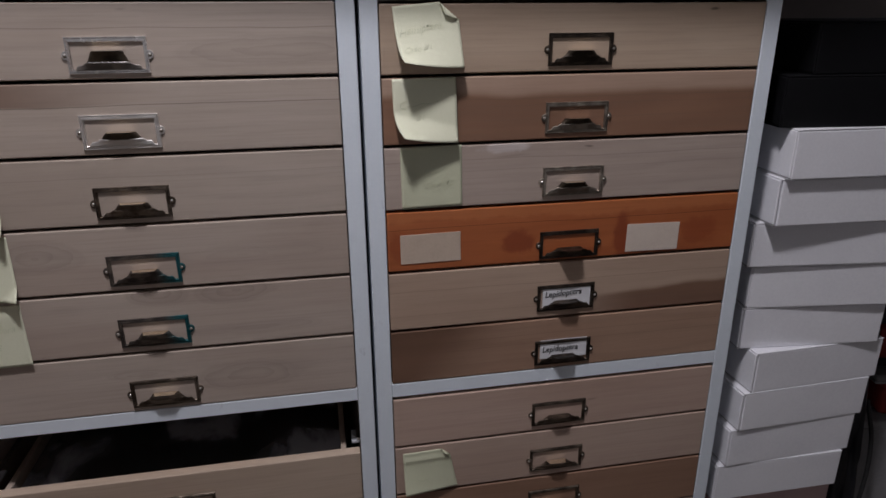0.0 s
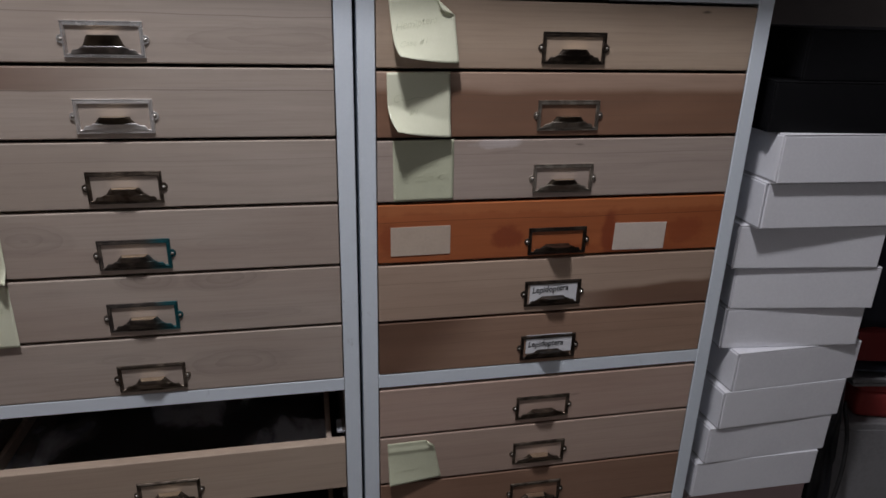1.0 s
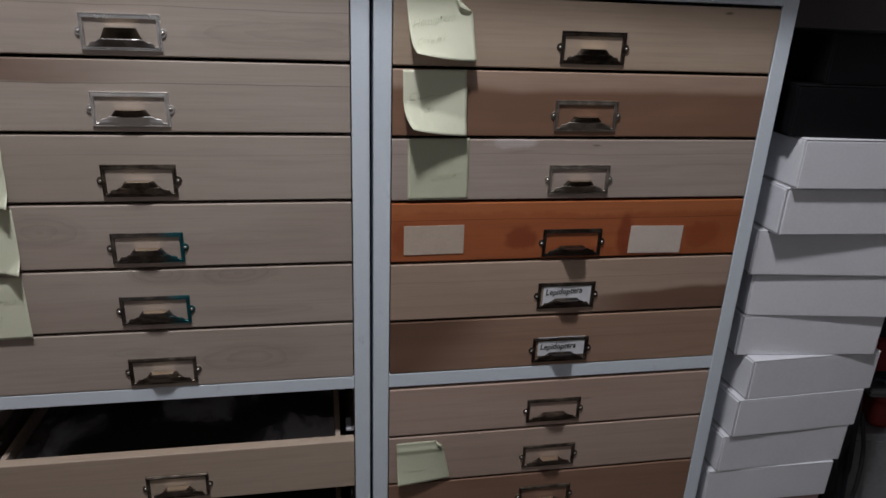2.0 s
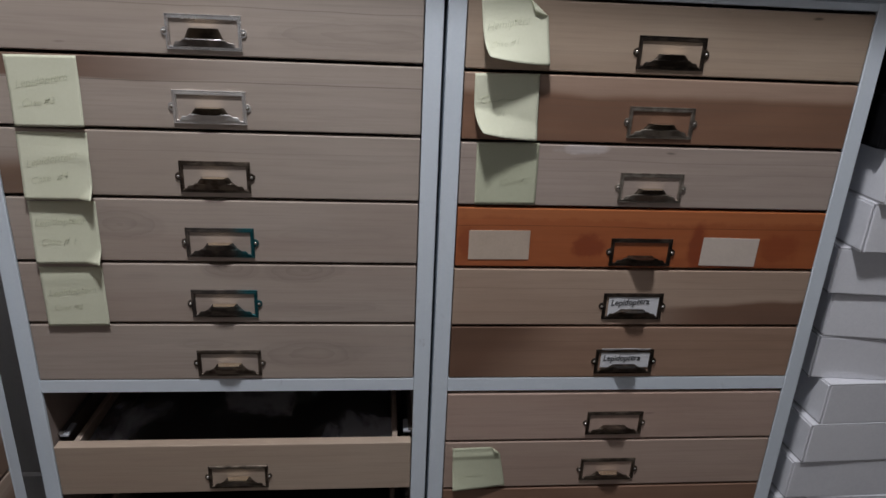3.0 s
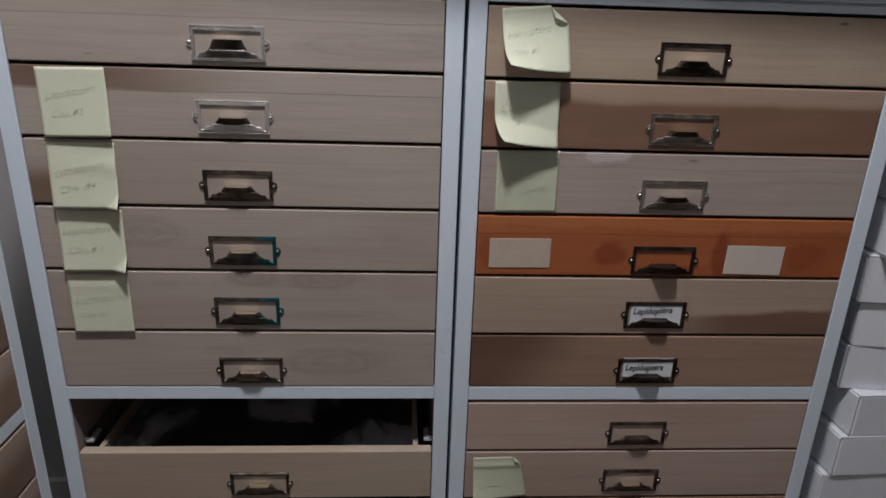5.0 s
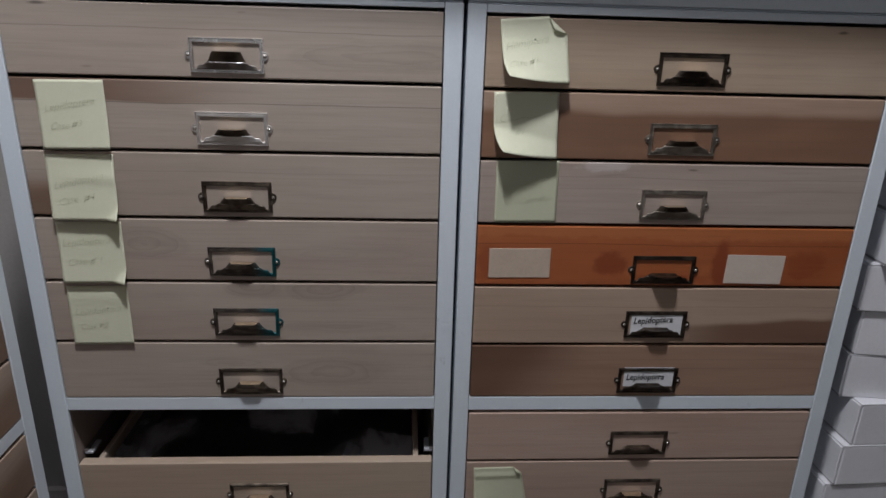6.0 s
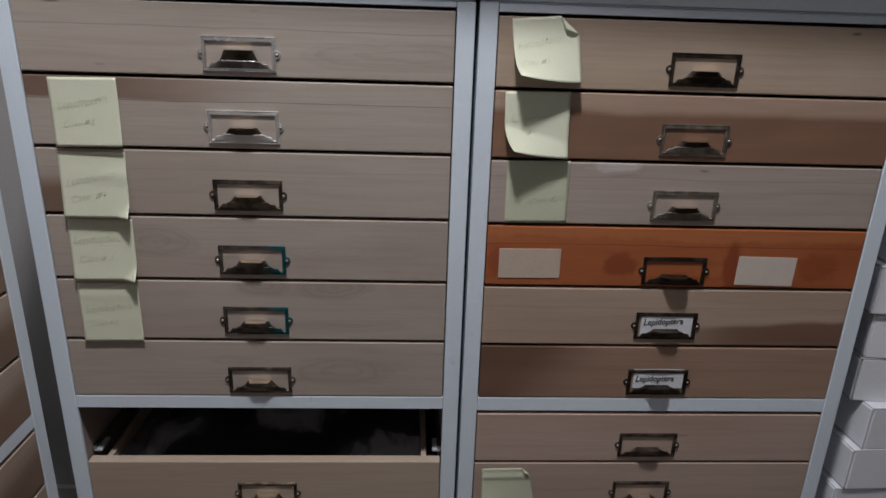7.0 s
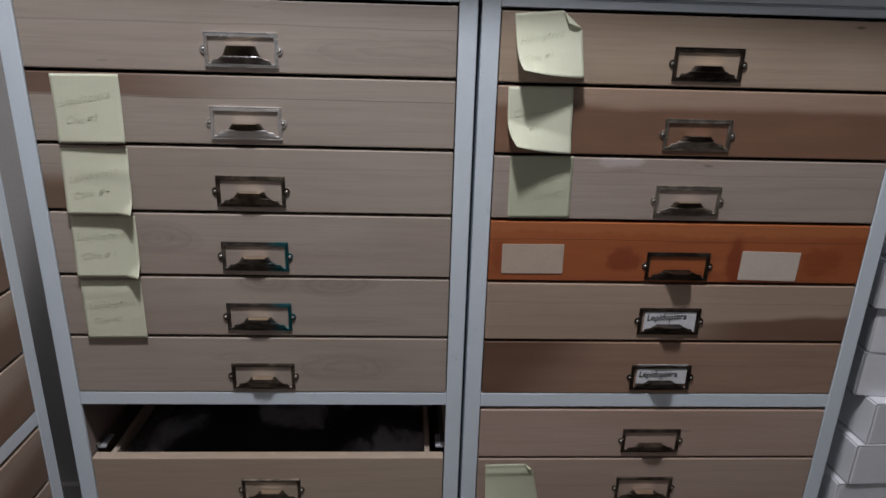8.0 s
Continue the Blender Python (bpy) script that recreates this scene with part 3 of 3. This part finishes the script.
for cab, plan, wide, sag in ((CAB_L, LEFT, WIDTHS[0], SAG[0]), (CAB_R, RIGHT, WIDTHS[1], SAG[1]), (CAB_T, THIRD, WIDTHS[2], SAG[2])):
    for i, ((top, low), row) in enumerate(zip(rows_of(sag), plan)):
        if not row:
            continue
        mat, label, (finish, metal_mat), hz, rim, card = row
        up = 0.0005 if i in (5, 11, 15) else 0.0020
        h = top - low - up - (0.0012 if i in (0, 6, 12) else 0.0021)
        low += up
        hz = hz or low + 0.030
        reach = 0.0105 if cab is not CAB_R else 0.0180 if rim == "arched" else 0.0085 if i < 3 else 0.0130 if i < 6 else 0.0110
        crest = 0.0046 if metal_mat is m_chrome else -0.0004 if cab is not CAB_R else -0.0042 if 3 <= i <= 5 else -0.0034 if i > 5 else -0.0012
        drawer(cab @ pose(wide / 2, 0, low), wide - 2 * POST - 0.0028, h, mat, label,
               (0.0, hz - low, metal_mat, finish, rim, card, reach, crest), lid=(cab is CAB_L and i == 7))

# unseen board, added so that its overhang casts soft shade on the top drawers
shade_board = thing("worktop", pose(0.02, 0, 1.6994, 0, 0, -1.2), "unseen grey board added above two cabinets to shade them", "worktop")
part("board", box(-0.575, 0.565, -0.0955, 0.50, 0.0, 0.030, 0.002, 2), m_shade_board, shade_board)

for x0, z0, tilt, wide, paper in ((0.0590, 1.2130, -0.5, 0.0810, m_label_shaded), (0.3785, 1.2075, 0.9, 0.0795, m_label)):
    lab = part("paper_label", box(0, wide, -0.0007, 0.0, -0.0405, 0, 0.0002), paper, at=(x0, -0.0002, z0))
    lab.rotation_euler = (0, radians(tilt), 0)
    tagged(lab, "blank aged paper label glued on the orange drawer", "label", "blank paper labels")


# ---- sticky notes ----
def sticky_note(x, z, wide, high, turn, lift, lines, mat, label, fold=0.0, skew=0.0, pull=0.0, rise=0.0):
    """A square note stuck by its upper edge at (x, z). lift(u, v): how far it stands off. lines: text or a bar's length,
    place across and down, slope, size."""
    c, s = math.cos(radians(turn)), math.sin(radians(turn))

    def at(a, b, off):
        u, v = a / wide, b / high
        o = 0.76 * lift(u, v) + 0.0006
        drop = b - 0.35 * o * o / max(high, 1e-3) - rise * max(0.0, 1 - u) ** 1.4 * max(0.0, (v - 0.55) / 0.45) ** 1.5
        return (c * a + s * drop + skew * u * v + pull * (1 - u) ** 2 * max(0.0, (v - 0.40) / 0.60) ** 2, -o - off, s * a - c * drop)

    def fn(u, v):
        a, b = u * wide, v * high
        if fold and a - wide + fold > b:
            d = (a - wide + fold - b) / 2
            p = at(a - d * 1.55, b + d * 1.55, 0.0)
            return (p[0], p[1] - 0.0035 * math.sin(min(1.0, d / fold * 2.2) * math.pi * 0.7) - 0.0006, p[2])
        return at(a, b, 0.0)
    note = thing("sticky_note", pose(x, 0, z), label, "sticky note", "sticky notes")
    thicken(part("paper", sheet(22, 22, fn), mat, note, smooth=True), 0.0003)
    for what, a0, b0, slope, size in lines:
        if isinstance(what, str):
            bm = lettering(what, size, 0.3, -0.00016, 0.97)
        else:
            bm = sheet(12, 1, lambda u, v: (u * what, v * size * 0.22, 0))
        for v in bm.verts:
            px, py = v.co.x, v.co.y
            v.co = at(a0 + px, b0 - py - slope * px + 0.0009 * math.sin(px * 300 + b0 * 900), 0.0007)
        part("handwriting", bm, m_pencil, note)
    return note


NOTE = "pale yellow sticky note with pencil writing on a drawer"
sticky_note(-0.4810, 1.4138, 0.0785, 0.0805, 0.9, lambda u, v: v ** 1.6 * (0.0055 + 0.0025 * u), (
    ("Lepidoptera", 0.007, 0.037, 0.17, 0.0125), ("Case #3", 0.011, 0.058, 0.12, 0.0115)), m_note, NOTE)
sticky_note(-0.4825, 1.3270, 0.0800, 0.0810, 0.6, lambda u, v: v ** 1.3 * (0.0095 + 0.002 * u) + 0.002 * math.exp(-((v - 0.36) / 0.12) ** 2) * u + 0.055 * max(0.0, u + v - 1.80), (
    ("Lepidoptera", 0.006, 0.042, 0.20, 0.0128), ("Case  #4", 0.009, 0.062, 0.16, 0.0125)), m_note, NOTE)
sticky_note(-0.4835, 1.2425, 0.0795, 0.0800, 0.7, lambda u, v: v ** 1.5 * 0.0075 + 0.060 * max(0.0, u + v - 1.78), (
    ("Lepidoptera", 0.004, 0.032, 0.08, 0.0126), ("Case # 1", 0.008, 0.056, 0.06, 0.0125)), m_note, NOTE)
sticky_note(-0.4835, 1.1565, 0.0765, 0.0815, 0.7, lambda u, v: v * 0.0045 + 0.0008 * math.exp(-((v - 0.2) / 0.09) ** 2), (
    ("Lepidoptera", 0.006, 0.040, 0.10, 0.0126), ("Case #2", 0.010, 0.060, 0.10, 0.0110)), m_note, NOTE)
sticky_note(0.0575, 1.4945, 0.0780, 0.0775, 4.8, lambda u, v: v ** 1.6 * (0.0185 + 0.024 * (1 - u) ** 1.1), (
    ("Hemiptera", 0.0035, 0.035, 0.13, 0.0124), ("Case #1", 0.0045, 0.057, 0.12, 0.0115)), m_note,
    "yellow sticky note, curling, one corner folded, pencil writing", fold=0.0210, pull=0.005, rise=0.011)
sticky_note(0.0545, 1.4120, 0.0790, 0.0800, 1.0, lambda u, v: 0.002 + v * 0.0065 + 0.034 * max(0.0, v - 0.50 - 0.25 * u) * (1.6 - u), (
    ("C", 0.006, 0.035, 0.0, 0.0135), (0.040, 0.017, 0.034, 0.13, 0.005), ("#1", 0.026, 0.052, 0.1, 0.0115)), m_note,
    "yellow sticky note bent outward along a crease, faint writing", pull=0.010, rise=0.009)
sticky_note(0.0620, 1.3285, 0.0790, 0.0800, 0.8, lambda u, v: 0.0006, (
    ("Hemiptera", 0.005, 0.040, 0.14, 0.0126), ("Case #2", 0.029, 0.054, 0.10, 0.0115)), m_note_green,
    "faded sticky note lying flat with pencil writing")
sticky_note(0.0535, 0.8720, 0.0690, 0.0700, 1.5, lambda u, v: 0.0022 * math.exp(-((v - 0.20) / 0.05) ** 2) + v ** 2 * 0.013 * (1.1 - u), (
    (0.030, 0.010, 0.050, 0.08, 0.005),), m_note_green, "greenish creased sticky note, lower edge lifted", skew=0.012, fold=0.010)


# ---- stacked boxes ----
def card_box(x, y, z, turn, wide, deep, high, mat, edge, label, group, slit=0.0):
    """A shallow card box: tray, lid, and the folded end flap, at its front left corner; slit: the gap between end flap and front."""
    b = thing("card_box", pose(x, y, z, 0, 0, turn), label, "box", group)
    part("tray", box(0.0012 + slit, wide - 0.0004, 0.0003, deep - 0.0003, 0.0, high - 0.0032, 0.0016, 2), mat, b)
    part("lid", box(0.0, wide, 0.0, deep, high - 0.0030, high - 0.0004, 0.0011, 2), mat, b)
    part("end_flap", box(-0.0022, 0.0010, 0.0006, deep - 0.004, 0.0030, high - 0.0030, 0.0012, 2), mat, b)
    part("tuck_edge", box(-0.0012, 0.0009, 0.0006, deep - 0.004, 0.0004, 0.0028), edge, b)
    return b


WHITE = "white card box in a tall uneven stack"
# place of the front left corner, turn, gap at the end flap
STACK = ((0.6190, -0.006, -3.0, 0.0), (0.6140, 0.004, -2.9, 0.0020), (0.6000, 0.028, -6.8, 0.0), (0.6130, 0.033, -7.6, 0.0), (0.6100, 0.034, -5.5, 0.0020),
         (0.6320, 0.013, 1.9, 0.0018), (0.6200, 0.0125, 1.7, 0.0018), (0.6100, 0.0165, 0.9, 0.0006), (0.5975, 0.019, -0.6, 0.0))
PITCH = 0.0726
for i, (x, y, turn, slit) in enumerate(STACK):
    card_box(x, y, 1.2590 - PITCH * i, turn, 0.242 if i > 1 else 0.29, 0.30, PITCH, m_card, m_card_edge, WHITE, "white boxes", slit)
for i in range(9):
    z = 1.2590 - PITCH * (9 + i)
    card_box(0.603 + 0.012 * math.sin(i * 2.1), 0.022 + 0.01 * math.cos(i * 1.7), max(z, 0.0), 2.0 * math.sin(i * 1.3), 0.242, 0.30,
             PITCH if z >= 0 else PITCH + z, m_pink_card if i == 0 else m_card, m_card_edge,
             "pinkish card box within a white stack" if i == 0 else WHITE, "white boxes")
card_box(0.6000, 0.008, 1.3316, -7.0, 0.31, 0.30, 0.0720, m_black, m_black, "black card box on top of white boxes", "black boxes")
card_box(0.6370, 0.006, 1.4036, -5.5, 0.31, 0.30, 0.0700, m_black, m_black, "black card box topping the stack", "black boxes")

# ---- things beyond the stack ----
carton = thing("tall_carton", pose(0.975, 0.13, 0, 0, 0, -10), "tall greyish white carton standing on the floor", "box")
part("body", box(0, 0.27, 0, 0.30, 0, 0.715, 0.004, 2), m_shaded_card, carton)
part("flap", box(0.003, 0.267, -0.003, 0.0, 0.50, 0.700, 0.001), m_shaded_card, carton)
tin = thing("red_tin", pose(1.03, 0.14, 0.7155, 0, 0, -16), "glossy red tin standing on a carton", "tin")
part("body", box(0, 0.20, 0, 0.16, 0, 0.062, 0.014, 3), m_red, tin, smooth=True)
part("lid", box(-0.002, 0.202, -0.002, 0.162, 0.0625, 0.080, 0.006, 2), m_red, tin)
tray = thing("grey_tray", pose(1.00, 0.13, 0.7960, 0, 0, -8), "flat grey plastic tray on a red tin", "tray")
part("base", box(0, 0.26, 0, 0.20, 0, 0.010, 0.003), m_shaded_card, tray)
part("rim", box(-0.004, 0.264, -0.004, 0.204, 0.0105, 0.022, 0.003), m_shaded_card, tray)
bag = thing("folded_strap", pose(0.985, 0.122, 0.8185, 0, 0, -4), "dark webbing strap lying across a grey tray", "strap")
thicken(part("webbing", sheet(20, 3, lambda u, v: (0.30 * u, 0.06 * v, 0.003 + 0.022 * (1 - u) ** 2)), m_strap, bag), 0.004)
book = thing("red_book", pose(1.00, 0.15, 0.8480, 0, 0, -12), "dark red cloth-bound book under a black bag", "book")
part("cover", box(0, 0.25, 0, 0.18, 0, 0.004, 0.001), m_red, book)
part("pages", box(0.004, 0.246, 0.006, 0.176, 0.0045, 0.060), m_paper, book)
part("cover", box(0, 0.25, 0, 0.18, 0.0605, 0.0645, 0.001), m_red, book)
part("spine", box(0, 0.25, -0.005, -0.0005, 0, 0.0645, 0.0015), m_red, book)
sack = thing("black_bag", pose(1.00, 0.16, 0.9130, 0, 0, -10), "slumped black fabric bag on a red book", "bag")
bm = box(0, 0.26, 0, 0.18, 0, 0.16)
bmesh.ops.subdivide_edges(bm, edges=bm.edges[:], cuts=6, use_grid_fill=True)
for v in bm.verts:
    k = noise.noise(v.co * 14) * 0.012
    s = 1 - 0.35 * (v.co.z / 0.16) ** 2
    v.co = (0.13 + (v.co.x - 0.13) * s + k, 0.09 + (v.co.y - 0.09) * s + k, v.co.z + (k * 0.8 if v.co.z > 0.001 else 0))
part("body", bm, m_strap, sack, smooth=True)
part("handle", box(0.09, 0.17, 0.08, 0.10, 0.150, 0.172, 0.006, 2), m_strap, sack)

plastic = thing("plastic_sack", pose(0.874, 0.050, 0), "crumpled black plastic sack standing beside white boxes", "sack")
bm = box(0, 0.075, 0, 0.17, 0, 0.83)
bmesh.ops.subdivide_edges(bm, edges=bm.edges[:], cuts=16, use_grid_fill=True)
for v in bm.verts:
    up = v.co.z / 0.83
    k = noise.noise(Vector((v.co.x * 30, v.co.y * 30, v.co.z * 13))) * 0.016 + noise.noise(v.co * 70) * 0.006
    narrow = 1 - 0.55 * up ** 2
    v.co = (0.045 + (v.co.x - 0.045) * narrow + k * 0.6 + 0.014 * up, 0.085 + (v.co.y - 0.085) * narrow + k, v.co.z + (k * 1.6 if v.co.z > 0.001 else 0))
part("body", bm, m_plastic, plastic, smooth=True)
bm = box(0.030, 0.070, 0.060, 0.085, 0.80, 0.870)
bmesh.ops.subdivide_edges(bm, edges=bm.edges[:], cuts=4, use_grid_fill=True)
for v in bm.verts:
    v.co += noise.noise_vector(v.co * 60) * 0.010
part("tied_neck", bm, m_plastic, plastic, smooth=True)

cu = bpy.data.curves.new("cable", "CURVE")
cu.dimensions, cu.bevel_depth, cu.bevel_resolution = "3D", 0.004, 2
sp = cu.splines.new("BEZIER")
sp.bezier_points.add(4)
for k, co in zip(sp.bezier_points, ((0.968, 0.110, 0.78), (0.972, 0.085, 0.70), (0.962, 0.075, 0.50), (0.970, 0.085, 0.25), (0.966, 0.110, 0.004))):
    k.co = co
    k.handle_left_type = k.handle_right_type = "AUTO"
cu.materials.append(m_cable)
tagged(new("cable", cu), "black rubber cable hanging beside the boxes", "cable")
